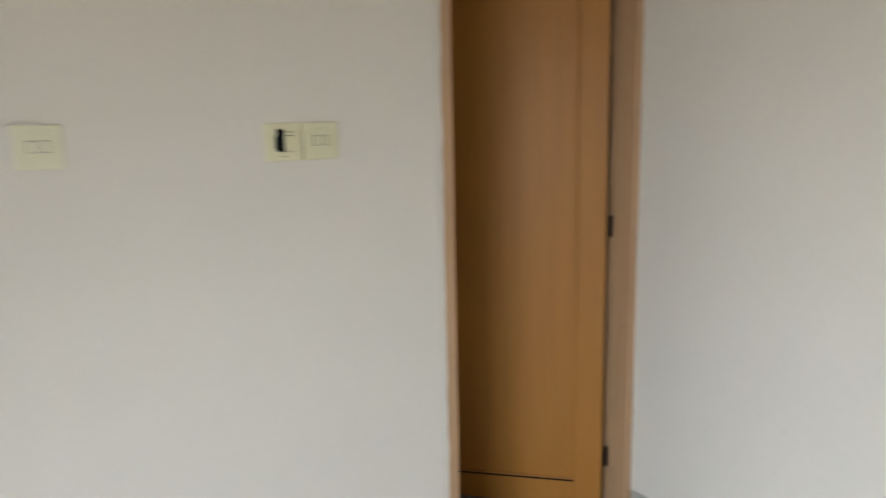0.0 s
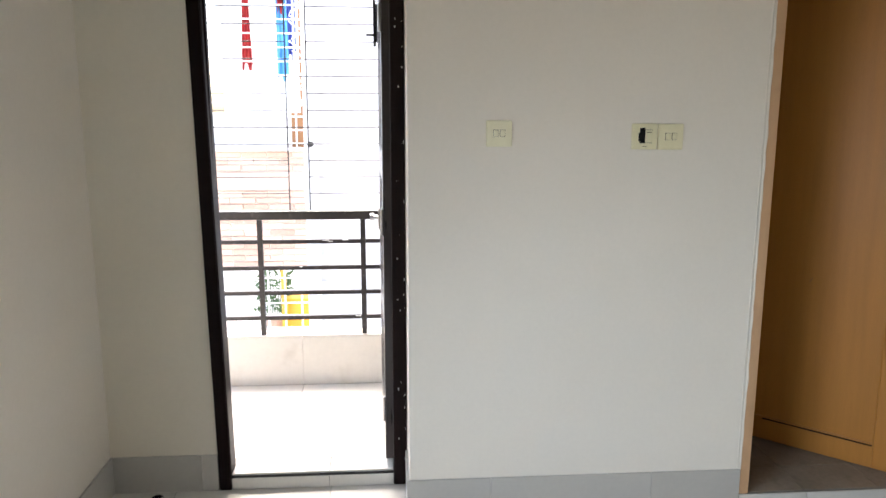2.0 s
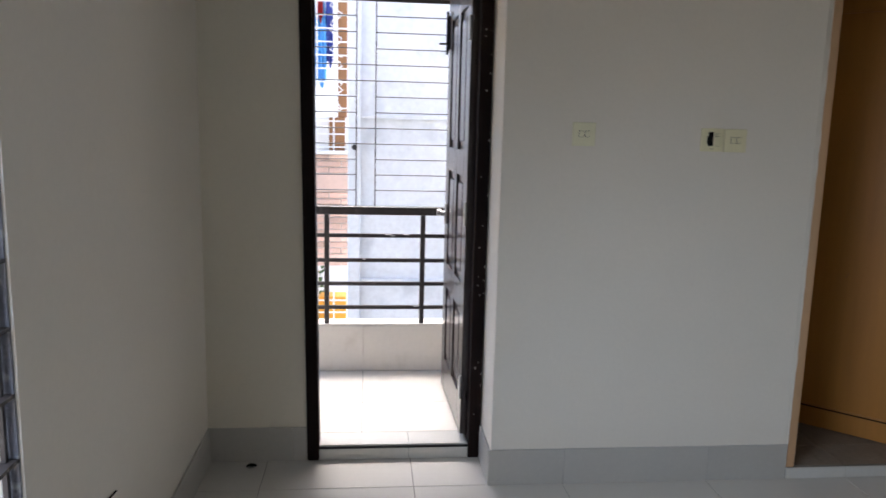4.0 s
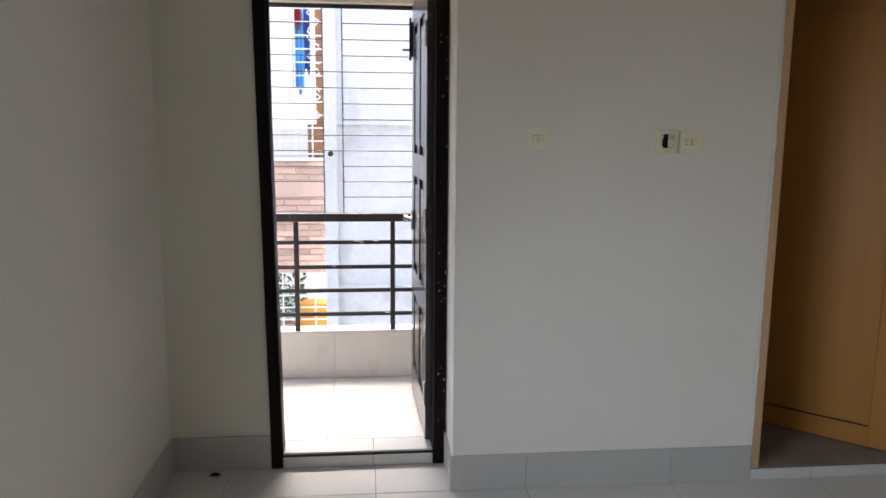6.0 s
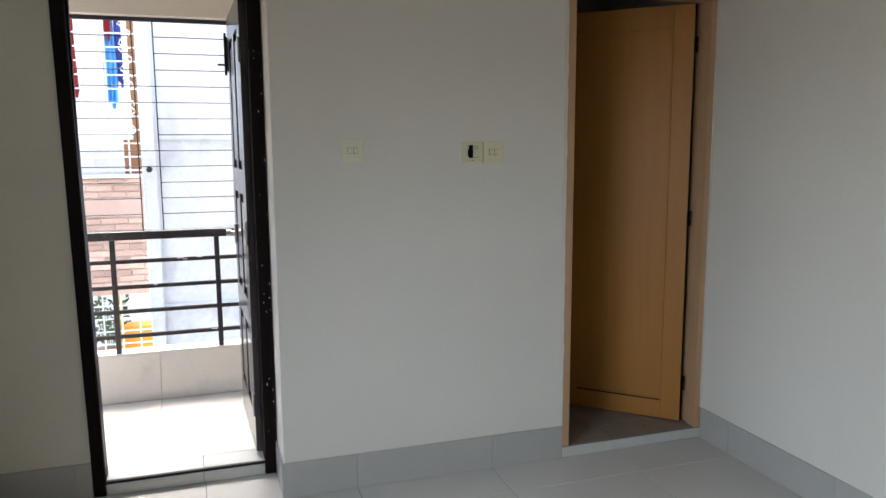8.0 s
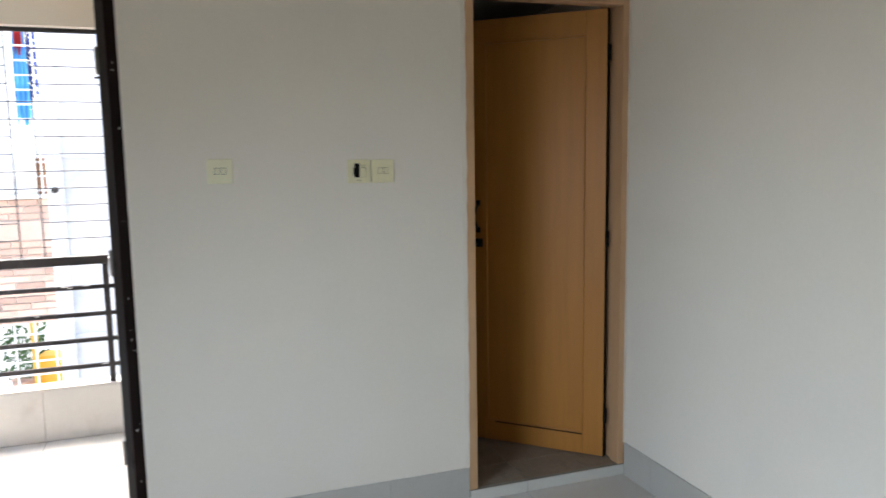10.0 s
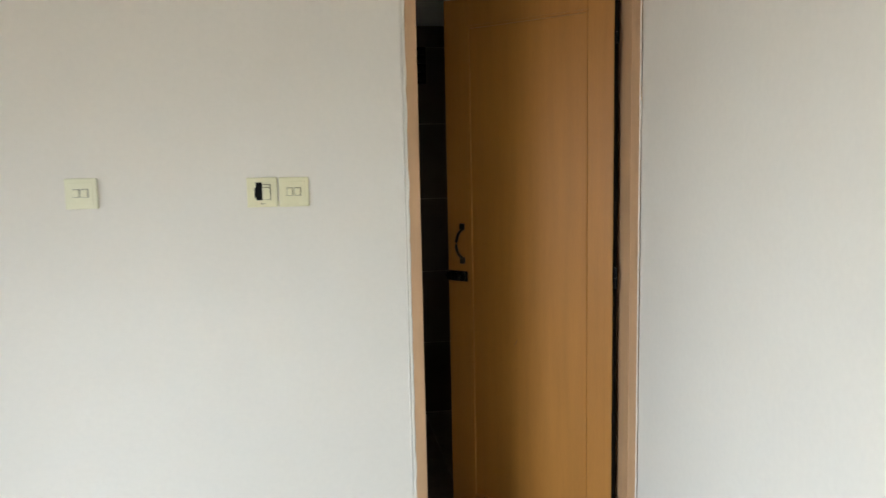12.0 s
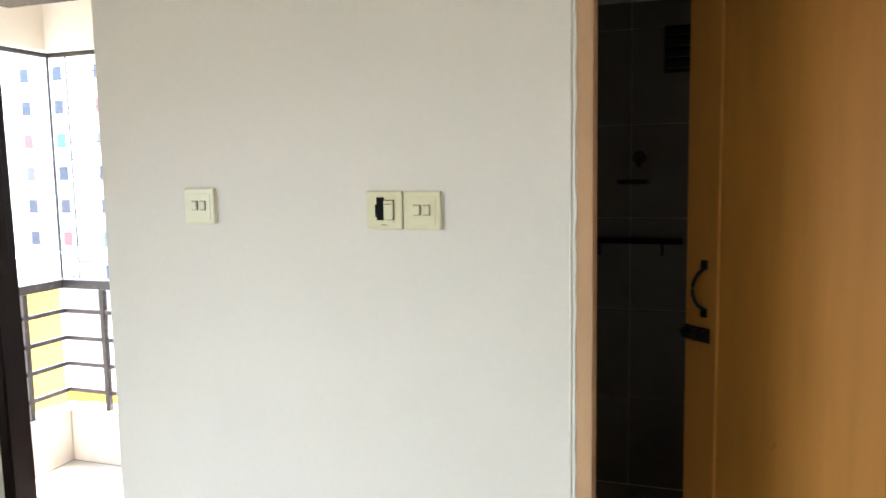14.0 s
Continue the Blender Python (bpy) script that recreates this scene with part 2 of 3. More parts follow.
# ---- bathroom shell ----
BATH_BACK = 1.75
bath_wall = tagged(boxes("wall_bathroom", MORTAR, [(0.12, XR, BATH_BACK + 0.008, BATH_BACK + 0.13, -0.1, 2.5), (0.12, 0.13, 0.13, BATH_BACK, -0.1, 2.5)]), "dark tiled bathroom wall, shade of the unlit room in its colour", "wall", kind="structure")
tagged(boxes("ceiling_bathroom", PAINT_WHITE, [(0.12, XR, 0.13, BATH_BACK + 0.13, 2.16, 2.5)]), "white bathroom ceiling", "ceiling", kind="structure")
bath_floor = tagged(boxes("floor_bathroom", GROUT, [(0.12, XR, 0.004, BATH_BACK, -0.1, 0.045)]), "brown stained bathroom floor tiles", "floor", kind="structure")
bath_sill = tagged(boxes("doorstep_bathroom", GROUT, [(BX0, XR, -0.004, 0.0035, -0.002, 0.048)]), "white tiled step under the bathroom door", "doorstep", kind="structure")

# ---- balcony shell ----
balcony_floor = tagged(boxes("floor_balcony", GROUT, [(BALX - 0.12, 0, YD + 0.125, BALY + 0.12, -0.1, BALZ - 0.0025)]), "cream glazed balcony floor tiles", "floor", kind="structure")
parapet = tagged(boxes("parapet", MORTAR, [(BALX - 0.12, 0, BALY + 0.008, BALY + 0.12, -0.1, 0.322), (BALX - 0.12, BALX - 0.008, YD + 0.125, BALY + 0.008, -0.1, 0.322)]), "low balcony parapet faced with cream tiles", "parapet", kind="structure")
tagged(boxes("balcony_beam", PAINT, [(BALX - 0.12, 0, BALY - 0.04, BALY + 0.12, 2.055, H), (BALX - 0.12, BALX + 0.04, YD + 0.125, BALY - 0.04, 2.055, H)]), "cream painted beam over the balcony grille", "beam", kind="structure")
tagged(boxes("ceiling_balcony", PAINT_WHITE, [(BALX - 0.12, 0.12, YD + 0.125, BALY + 0.2, H, H + 0.15)]), "white painted balcony ceiling", "ceiling", kind="structure")
threshold = tagged(boxes("doorstep_balcony", GROUT, [(DX0, 0, YD - 0.0, YD + 0.125, -0.002, BALZ - 0.014)]), "tiled step under the balcony door", "doorstep", kind="structure")


# ---- balcony door: frame and open leaf ----
def balcony_door():
    fr = thing("door_frame", "dark brown varnished wooden frame of the balcony door, chipped edges", "door frame", kind="structure")
    worn = box(bmesh.new(), DX0, DX0 + 0.05, YD - 0.012, YD + 0.078, 0.0, 2.083)
    for v in worn.verts:   # the jamb stands out of plumb, its foot nearer the opening
        if v.co.z < 1:
            v.co.x += 0.028
    bmesh.ops.bevel(worn, geom=worn.edges[:], offset=0.004, segments=2, affect="EDGES")
    part("jamb", worn, DARK_WOOD, fr)
    boxes("jamb", DARK_WOOD, [(DX1 - 0.052, DX1, YD - 0.012, YD + 0.118, 0.0, 2.083)], fr, bevel=0.004)
    boxes("head", DARK_WOOD, [(DX0 + 0.064, DX1 - 0.052, YD - 0.012, YD + 0.118, 2.03, 2.083)], fr, bevel=0.004)
    boxes("door_stop", DARK_WOOD, [(DX0 + 0.045, DX0 + 0.062, YD + 0.02, YD + 0.05, BALZ, 2.03)], fr, bevel=0.003)
    W, T, Z0, Z1 = 0.66, 0.036, 0.085, 2.02
    far = Vector((-0.088, 0.955, 0)) - Vector((-0.068, 0.305, 0))
    ang = math.degrees(math.atan2(far.y, far.x))
    d = thing("door", "open dark brown panelled wooden balcony door, glossy varnish", "door", at=pose(-0.068, 0.305, 0, 0, 0, ang))
    # local x runs along the leaf, y>0 is the side towards the room opening
    st = 0.1
    rails = [(Z0, Z0 + 0.16), (0.62, 0.74), (1.20, 1.31), (Z1 - 0.12, Z1)]
    boxes("stile", DOOR_VARNISH, [(0, st, -T / 2, T / 2, Z0, Z1)], d, bevel=0.003)
    boxes("stile", DOOR_VARNISH, [(W - st, W, -T / 2, T / 2, Z0, Z1)], d, bevel=0.003)
    boxes("stile", DOOR_VARNISH, [(W / 2 - 0.035, W / 2 + 0.035, -T / 2, T / 2, rails[0][1], rails[3][0])], d, bevel=0.003)
    for a, b in rails:
        for u, v in ((st, W / 2 - 0.035), (W / 2 + 0.035, W - st)):
            if (a, b) in (rails[0], rails[3]):
                u, v = (st, W - st) if u == st else (None, None)
                if u is None:
                    continue
            boxes("rail", DOOR_VARNISH, [(u, v, -T / 2, T / 2, a, b)], d, bevel=0.003)
    for (a, b), (c, _) in zip(rails, rails[1:]):
        for u, v in ((st, W / 2 - 0.035), (W / 2 + 0.035, W - st)):
            bm = bmesh.new()
            box(bm, u, v, -0.006, 0.006, b, c)
            box(bm, u + 0.035, v - 0.035, -0.015, 0.015, b + 0.035, c - 0.035, bevel=0.008)
            part("panel", bm, DOOR_VARNISH, d)
    bm = bmesh.new()
    box(bm, W - 0.075, W - 0.02, T / 2, T / 2 + 0.008, 0.93, 1.03, bevel=0.003)
    rod(bm, (W - 0.045, T / 2, 0.985), (W - 0.045, T / 2 + 0.03, 0.985), 0.008)
    rod(bm, (W - 0.045, T / 2 + 0.026, 0.985), (W - 0.045, T / 2 + 0.046, 0.985), 0.018, 16)
    part("lock", bm, STEEL, d, "dull steel knob lock", smooth=False)
    bm = bmesh.new()
    box(bm, W - 0.045, W - 0.015, T / 2, T / 2 + 0.006, 1.77, 1.93, bevel=0.002)
    rod(bm, (W - 0.03, T / 2 + 0.012, 1.75), (W - 0.03, T / 2 + 0.012, 1.95), 0.006)
    rod(bm, (W - 0.03, T / 2 + 0.012, 1.80), (W - 0.03, T / 2 + 0.05, 1.80), 0.005)
    part("bolt", bm, BLACK_IRON, d, "black tower bolt")
    for z in (0.3, 1.05, 1.8):
        bm = bmesh.new()
        rod(bm, (-0.004, T / 2 + 0.004, z - 0.05), (-0.004, T / 2 + 0.004, z + 0.05), 0.007)
        part("hinge", bm, STEEL, d)


balcony_door()


# ---- bathroom door ----
def bathroom_door():
    fr = thing("door_frame", "pinkish tan wooden frame of the bathroom door, ragged paint line", "door frame", kind="structure")
    for x0, x1 in ((BX0, BX0 + 0.036), (BX1 - 0.037, BX1 - 0.001)):
        boxes("jamb", TAN_FRAME, [(x0, x1, -0.006, 0.058, 0.049, 2.084)], fr, bevel=0.003)
    boxes("head", TAN_FRAME, [(BX0 + 0.036, BX1 - 0.037, -0.006, 0.058, 2.042, 2.084)], fr, bevel=0.003)
    # Added piece hides the lit wall behind, so the hinge gap stays dark.
    boxes("gap_backing", TAN_FRAME, [(1.962, 1.985, 0.0585, 0.2, 0.049, 2.084)], fr)
    hx, hy = 1.967, 0.0955
    ang = math.degrees(math.atan2(0.4265, -0.432))
    d = thing("door", "tan varnished wooden bathroom door standing half open", "door", at=pose(hx, hy, 0, 0, 0, ang))
    # local x along the leaf from the hinges; local +y is the face towards the room
    W, T, Z0, Z1 = 0.69, 0.034, 0.053, 2.046
    sa, sb = 0.112, 0.592
    pz0, pz1 = 0.15, 1.945
    boxes("stile", TAN_DOOR, [(0.02, sa, 0, T, Z0, Z1)], d, bevel=0.002)
    boxes("stile", TAN_DOOR, [(sb, W, 0, T, Z0, Z1)], d, bevel=0.002)
    boxes("rail", TAN_DOOR, [(sa, sb, 0, T, Z0, pz0)], d, bevel=0.002)
    boxes("rail", TAN_DOOR, [(sa, sb, 0, T, pz1, Z1)], d, bevel=0.002)
    boxes("panel", TAN_DOOR, [(sa - 0.001, sb + 0.001, 0.008, T - 0.007, pz0 - 0.001, pz1 + 0.001)], d)
    bm = bmesh.new()
    for (u0, u1, w0, w1) in ((sb - 0.012, sb, pz0, pz1), (sa, sa + 0.006, pz0, pz1), (sa + 0.006, sb - 0.012, pz0, pz0 + 0.006), (sa + 0.006, sb - 0.012, pz1 - 0.01, pz1)):
        box(bm, u0, u1, T - 0.009, T + 0.002, w0, w1, bevel=0.002)
    part("moulding", bm, TAN_DOOR, d)
    boxes("crack", BLACK_PLASTIC, [(sa + 0.004, sb - 0.05, T - 0.0065, T + 0.0012, pz0 - 0.006, pz0 - 0.0005)], d, "dark open joint under the panel")
    cx = 0.622
    bm = bmesh.new()
    zc = 1.145
    tube(bm, [(cx, T + 0.042 * math.sin(math.pi * k / 10) ** 0.6 + 0.003, zc - 0.055 + 0.11 * k / 10) for k in range(11)], 0.0056)
    for z in (zc - 0.064, zc + 0.064):
        box(bm, cx - 0.011, cx + 0.011, T, T + 0.008, z - 0.013, z + 0.013, bevel=0.003)
    part("handle", bm, BLACK_IRON, d, "black bow handle", smooth=False)
    bm = bmesh.new()
    box(bm, sb + 0.008, W - 0.002, T, T + 0.006, 1.0, 1.04, bevel=0.002)
    rod(bm, (sb + 0.01, T + 0.013, 1.02), (W + 0.004, T + 0.013, 1.02), 0.006)
    for x in (sb + 0.02, sb + 0.05, W - 0.012):
        box(bm, x - 0.006, x + 0.006, T, T + 0.022, 1.005, 1.035, bevel=0.002)
    rod(bm, (sb + 0.03, T + 0.013, 1.02), (sb + 0.03, T + 0.04, 1.012), 0.004)
    part("bolt", bm, BLACK_IRON, d, "black sliding bolt")
    bm = bmesh.new()
    tube(bm, [(0.392, T - 0.0064, 0.797), (0.396, T - 0.006, 0.789), (0.403, T - 0.0064, 0.777)], 0.0014, 5)
    part("scratch", bm, BROWN_WOOD, d)
    for z in (0.25, 1.06, 1.86):
        bm = bmesh.new()
        rod(bm, (0.008, T + 0.002, z - 0.035), (0.008, T + 0.002, z - 0.001), 0.006)
        rod(bm, (0.008, T + 0.002, z + 0.001), (0.008, T + 0.002, z + 0.035), 0.006)
        part("hinge", bm, BLACK_IRON, d, "dark steel butt hinge")
    # Black strip paints the shade in the gap between leaf and jamb.
    boxes("hinge_gap_shade", BLACK_PLASTIC, [(0.018, 0.02, 0.002, T - 0.002, Z0, Z1)], d)


bathroom_door()


def paint_lip(name, x, y, z0, z1, wide, proud, mat, label, seed, turn=False):
    """A ragged bead of wall paint along the edge of a door frame."""
    rng = random.Random(seed)
    bm = bmesh.new()
    rings = []
    n = 90
    for k in range(n + 1):
        z = z0 + (z1 - z0) * k / n
        w = wide * (0.45 + 0.55 * abs(noise.noise((seed, z * 9, 0)) * 1.6)) + rng.uniform(0, 0.0006)
        rings.append([bm.verts.new(v) for v in ((x - 0.002, y, z), (x, y - proud, z), (x + w * 0.7, y - proud, z), (x + w, y, z))])
    for a, b in zip(rings, rings[1:]):
        for i in range(3):
            bm.faces.new((a[i], a[i + 1], b[i + 1], b[i]))
    return tagged(part(name, bm, mat), label, "trim", kind="structure")


paint_lip("trim", BX0 - 0.004, -0.0052, 0.15, 2.084, 0.008, 0.0026, PAINT, "ragged cream paint bead beside the tan frame", 3)
paint_lip("trim", BX0 - 0.012, 0.0005, 0.15, 2.084, 0.005, 0.0025, PAINT, "uneven plaster seam beside the tan frame", 8)
paint_lip("trim", BX1 - 0.008, -0.0052, 0.15, 2.084, 0.007, 0.003, PAINT, "ragged cream paint bead in the corner", 5)
rng = random.Random(21)
bm = bmesh.new()
for k in range(26):
    z = rng.uniform(0.1, 1.9)
    u, v = rng.uniform(0.001, 0.004), rng.uniform(0.002, 0.012)
    x = DX1 - rng.choice((0.003, 0.006, 0.02, 0.03))
    box(bm, x - u, x, YD - 0.0134, YD - 0.0115, z, z + v)
tagged(part("trim", bm, PAINT_WHITE), "white paint specks and chips on the dark frame", "trim", kind="structure")


# ---- side window with bars ----
def side_window():
    w = thing("window_1", "white framed window with dark horizontal security bars", "window", kind="structure")
    x0, x1 = XL - 0.13, XL - 0.075
    boxes("window_frame", ALUMINIUM, [(x0, x1, WY0, WY0 + 0.035, WZ0, WZ1), (x0, x1, WY1 - 0.045, WY1, WZ0, WZ1), (x0, x1, WY0 + 0.035, WY1 - 0.045, WZ1 - 0.035, WZ1), (x0, x1, WY0 + 0.035, WY1 - 0.045, WZ0, WZ0 + 0.035), (x0, x1, -2.0, -1.965, WZ0 + 0.035, WZ1 - 0.035)], w, bevel=0.003)
    for y0, y1 in ((WY0, WY0 + 0.006), (WY1 - 0.006, WY1)):
        boxes("grille_frame", GRILLE_GREY, [(XL - 0.025, XL - 0.006, y0, y1, WZ0, WZ1)], w, "weathered dark grey flat bar")
    z = 0.625
    while z < WZ1 - 0.05:
        boxes("bar", RAIL_PAINT, [(XL - 0.034, XL - 0.006, WY0, WY1, z - 0.004, z + 0.004)], w)
        z += 0.13
    for y in (WY0 + 0.02, -2.2, -1.76, WY1 - 0.02):
        boxes("upright", RAIL_PAINT, [(XL - 0.03, XL - 0.02, y - 0.006, y + 0.006, WZ0, WZ1)], w)


side_window()


# ---- switches ----
def switch_plate(x0, z0, label, kind, mat=CREAM_PLASTIC):
    s = thing("switch_plate", label, "light switch", at=pose(x0, 0.0, z0))
    w = 0.087
    boxes("plate", mat, [(0, w, -0.0095, 0.004, 0, w)], s, bevel=0.0025)
    if kind == "pair":
        boxes("bezel", mat, [(0.013, w - 0.011, -0.0108, -0.009, 0.010, w - 0.013)], s, bevel=0.0007)
        for x in (0.024, 0.047):
            # Dark sheet gives the shaded gap round each rocker as colour.
            boxes("rocker_gap_shade", GAP_SHADE, [(x - 0.0009, x + 0.0169, -0.0113, -0.0106, 0.0331, 0.0569)], s, bevel=0.0003)
            bm = bmesh.new()
            box(bm, x, x + 0.016, -0.0160, -0.011, 0.034, 0.056, bevel=0.0024)
            part("rocker", bm, mat, s)
    else:
        boxes("bezel", mat, [(0.012, w - 0.01, -0.0102, -0.009, 0.016, w - 0.014)], s, bevel=0.0005)
        boxes("broken_cover", BLACK_PLASTIC, [(0.026, 0.044, -0.0118, -0.0101, 0.021, 0.073), (0.022, 0.0262, -0.0116, -0.0101, 0.028, 0.057)], s, "black broken part of the switch")
        # Black sheet, again the gap's shade painted round the rocker.
        boxes("rocker_gap_shade", BLACK_PLASTIC, [(0.0442, 0.0682, -0.0112, -0.0101, 0.0215, 0.067)], s)
        boxes("rocker", mat, [(0.0445, 0.067, -0.0165, -0.0105, 0.0225, 0.066)], s, bevel=0.0018)
        boxes("indicator", BLACK_PLASTIC, [(0.047, 0.065, -0.0172, -0.0160, 0.057, 0.0585)], s)
        boxes("mark", BLACK_PLASTIC, [(0.036, 0.050, -0.0096, -0.0088, 0.0095, 0.0108)], s)
    return s


switch_plate(0.264, 1.348, "off-white plastic switch plate with two small rockers", "pair", OFFWHITE_PLASTIC)
switch_plate(0.763, 1.338, "cream plastic switch plate with a broken black cover", "broken")
switch_plate(0.8545, 1.337, "cream plastic two rocker switch plate beside the broken one", "pair")


# ---- balcony railing and grille ----
def railing():
    r = thing("balcony_railing", "dark brown painted steel railing on the balcony parapet, scuffed paint", "railing")
    yc, xc = BALY + 0.028, BALX - 0.025
    bm = bmesh.new()
    box(bm, xc - 0.03, -0.003, yc - 0.03, yc + 0.03, 0.932, 0.976, bevel=0.004)
    part("top_rail", bm, RAIL_PAINT, r)
    boxes("top_rail", RAIL_PAINT, [(xc - 0.03, xc + 0.03, YD + 0.128, yc - 0.03, 0.932, 0.976)], r, bevel=0.004)
    for z in (0.817, 0.682, 0.552, 0.420):
        boxes("rail", RAIL_PAINT, [(xc, -0.003, yc - 0.008, yc + 0.008, z - 0.010, z + 0.010)], r)
        boxes("rail", RAIL_PAINT, [(xc - 0.008, xc + 0.008, YD + 0.128, yc - 0.008, z - 0.010, z + 0.010)], r)
    for x in (-1.229, -0.712, -0.195):
        boxes("post", RAIL_PAINT, [(x - 0.013, x + 0.013, yc - 0.013, yc + 0.013, 0.31, 0.934)], r, bevel=0.002)
    for y in (1.018, 0.5):
        boxes("post", RAIL_PAINT, [(xc - 0.013, xc + 0.013, y - 0.013, y + 0.013, 0.31, 0.934)], r, bevel=0.002)
    for x, z, w in ((-0.40, 0.824, 0.035), (-0.37, 0.818, 0.022), (-0.30, 0.825, 0.03), (-0.24, 0.426, 0.03), (-0.52, 0.688, 0.016)):
        boxes("scuff", PAINT_WHITE, [(x, x + w, yc - 0.0092, yc - 0.0078, z - 0.002, z + 0.002)], r, "white paint scuff")
    g = thing("balcony_grille", "thin dark steel wire grille above the balcony railing", "grille")
    for x in (xc, xc + 0.11, -0.557, -0.456, -0.071):
        bm = bmesh.new()
        rod(bm, (x, yc, 0.97), (x, yc, 2.06), 0.0065 if x == xc else 0.0035, 6)
        part("upright", bm, WIRE_PAINT, g)
    for y in (0.8, 0.45):
        bm = bmesh.new()
        rod(bm, (xc, y, 0.97), (xc, y, 2.06), 0.0035, 6)
        part("upright", bm, WIRE_PAINT, g)
    for k in range(13):
        z = 1.062 + 0.0817 * k
        bm = bmesh.new()
        if k in (3, 4, 7, 8, 12):
            rod(bm, (xc + 0.11, yc, z), (-0.05, yc, z), 0.0026, 6)
        else:
            rod(bm, (xc + 0.11, yc, z), (-0.557, yc, z), 0.0026, 6)
            rod(bm, (-0.456, yc, z), (-0.071, yc, z), 0.0026, 6)
        part("wire", bm, WIRE_PAINT, g)
    boxes("top_bar", WIRE_PAINT, [(xc, -0.003, yc - 0.01, yc + 0.01, 2.035, 2.054)], g)
    boxes("top_bar", WIRE_PAINT, [(xc - 0.01, xc + 0.01, YD + 0.128, yc - 0.01, 2.035, 2.054)], g)


railing()

# ---- small things on the floor and walls ----
bm = bmesh.new()
for k in range(9):
    a = k * 0.7
    tube(bm, [(0, 0, 0.006), (0.012 * math.cos(a), 0.012 * math.sin(a), 0.009), (0.022 * math.cos(a + 0.3), 0.02 * math.sin(a + 0.3), 0.002)], 0.0022, 5)
bmesh.ops.create_uvsphere(bm, u_segments=10, v_segments=6, radius=0.01, matrix=Matrix.Translation((0, 0, 0.007)) @ Matrix.Diagonal((1.7, 0.8, 0.6, 1)))
scrap = part("debris_scrap", bm, BLACK_PLASTIC)
scrap.location = (-0.962, 0.205, 0.0)
tagged(scrap, "small dark scrap of debris lying on the floor tiles", "debris")
# Thin dark line, nearly level, low on the west wall.
bm = bmesh.new()
tube(bm, [(XL + 0.002, -1.0, 0.455), (XL + 0.004, -0.93, 0.452), (XL + 0.003, -0.845, 0.441)], 0.0025, 6)
tagged(part("wall_dark_line", bm, BLACK_PLASTIC), "short thin dark line on the cream wall", "cable")


# ---- inside the bathroom ----
def bathroom_things():
    v = thing("vent_window", "small dark louvred vent high on the bathroom wall", "vent")
    boxes("frame", BLACK_PLASTIC, [(1.335, 1.55, BATH_BACK - 0.02, BATH_BACK + 0.004, 1.86, 2.05)], v, bevel=0.004)
    for k in range(4):
        boxes("slat", BLACK_IRON, [(1.345, 1.54, BATH_BACK - 0.03, BATH_BACK - 0.018, 1.875 + k * 0.045, 1.90 + k * 0.045)], v)
    s = thing("wall_shelf", "narrow dark shelf on the bathroom wall", "shelf")
    boxes("board", BLACK_PLASTIC, [(1.0, 1.42, BATH_BACK - 0.12, BATH_BACK + 0.002, 1.150, 1.166)], s, bevel=0.003)
    for x in (1.08, 1.34):
        boxes("bracket", BLACK_IRON, [(x - 0.006, x + 0.006, BATH_BACK - 0.1, BATH_BACK + 0.002, 1.10, 1.150)], s)
    t = thing("wall_tap", "dark metal wall tap above a short bar", "tap")
    bm = bmesh.new()
    rod(bm, (1.24, BATH_BACK + 0.003, 1.51), (1.24, BATH_BACK - 0.06, 1.51), 0.028, 14)
    rod(bm, (1.24, BATH_BACK - 0.06, 1.51), (1.24, BATH_BACK - 0.09, 1.51), 0.016, 12)
    part("body", bm, BLACK_IRON, t)
    bm = bmesh.new()
    tube(bm, [(1.24, BATH_BACK - 0.08, 1.51), (1.24, BATH_BACK - 0.12, 1.50), (1.24, BATH_BACK - 0.13, 1.47)], 0.01)
    part("spout", bm, BLACK_IRON, t)
    b = thing("towel_bar", "short dark metal bar on the bathroom wall", "towel bar")
    bm = bmesh.new()
    tube(bm, [(1.15, BATH_BACK + 0.003, 1.407), (1.15, BATH_BACK - 0.04, 1.407), (1.27, BATH_BACK - 0.04, 1.407), (1.27, BATH_BACK + 0.003, 1.407)], 0.011)
    part("rod", bm, BLACK_IRON, b)


bathroom_things()


# ---- outside: ground, neighbouring walls and houses ----
GZ = -9.0
bm = bmesh.new()
box(bm, -400, 400, -400, 400, GZ - 0.5, GZ)
tagged(part("ground", bm, GROUND), "dusty open ground between buildings", "ground", kind="structure")
tagged(boxes("lower_storeys", RENDER_WHITE, [(BALX - 0.1, XR + 0.1, YB - 0.1, BALY + 0.1, GZ, -0.13)]), "rendered storeys under the flat", "building", kind="structure")


def neighbour():
    n = thing("neighbour_wall", "pale blue grey rendered wall of the house opposite, streaked", "building")
    boxes("wall", CONCRETE, [(-0.552, 4.5, 2.82, 3.3, GZ, 2.95)], n)
    boxes("column", CONCRETE, [(-0.645, -0.552, 2.76, 3.3, GZ, 2.95)], n, bevel=0.008)
    for z in (-0.96, 0.245, 1.466, 2.68):
        boxes("band", CONCRETE, [(-0.55, 4.5, 2.795, 2.82, z - 0.012, z + 0.012)], n, bevel=0.004)
    bm = bmesh.new()
    rod(bm, (-0.596, 2.765, 1.245), (-0.596, 2.71, 1.245), 0.02, 10)
    part("pipe_stub", bm, WIRE_PAINT, n)


neighbour()

FY = 3.5   # front of the brick house
FX0, FX1 = -1.62, -0.646


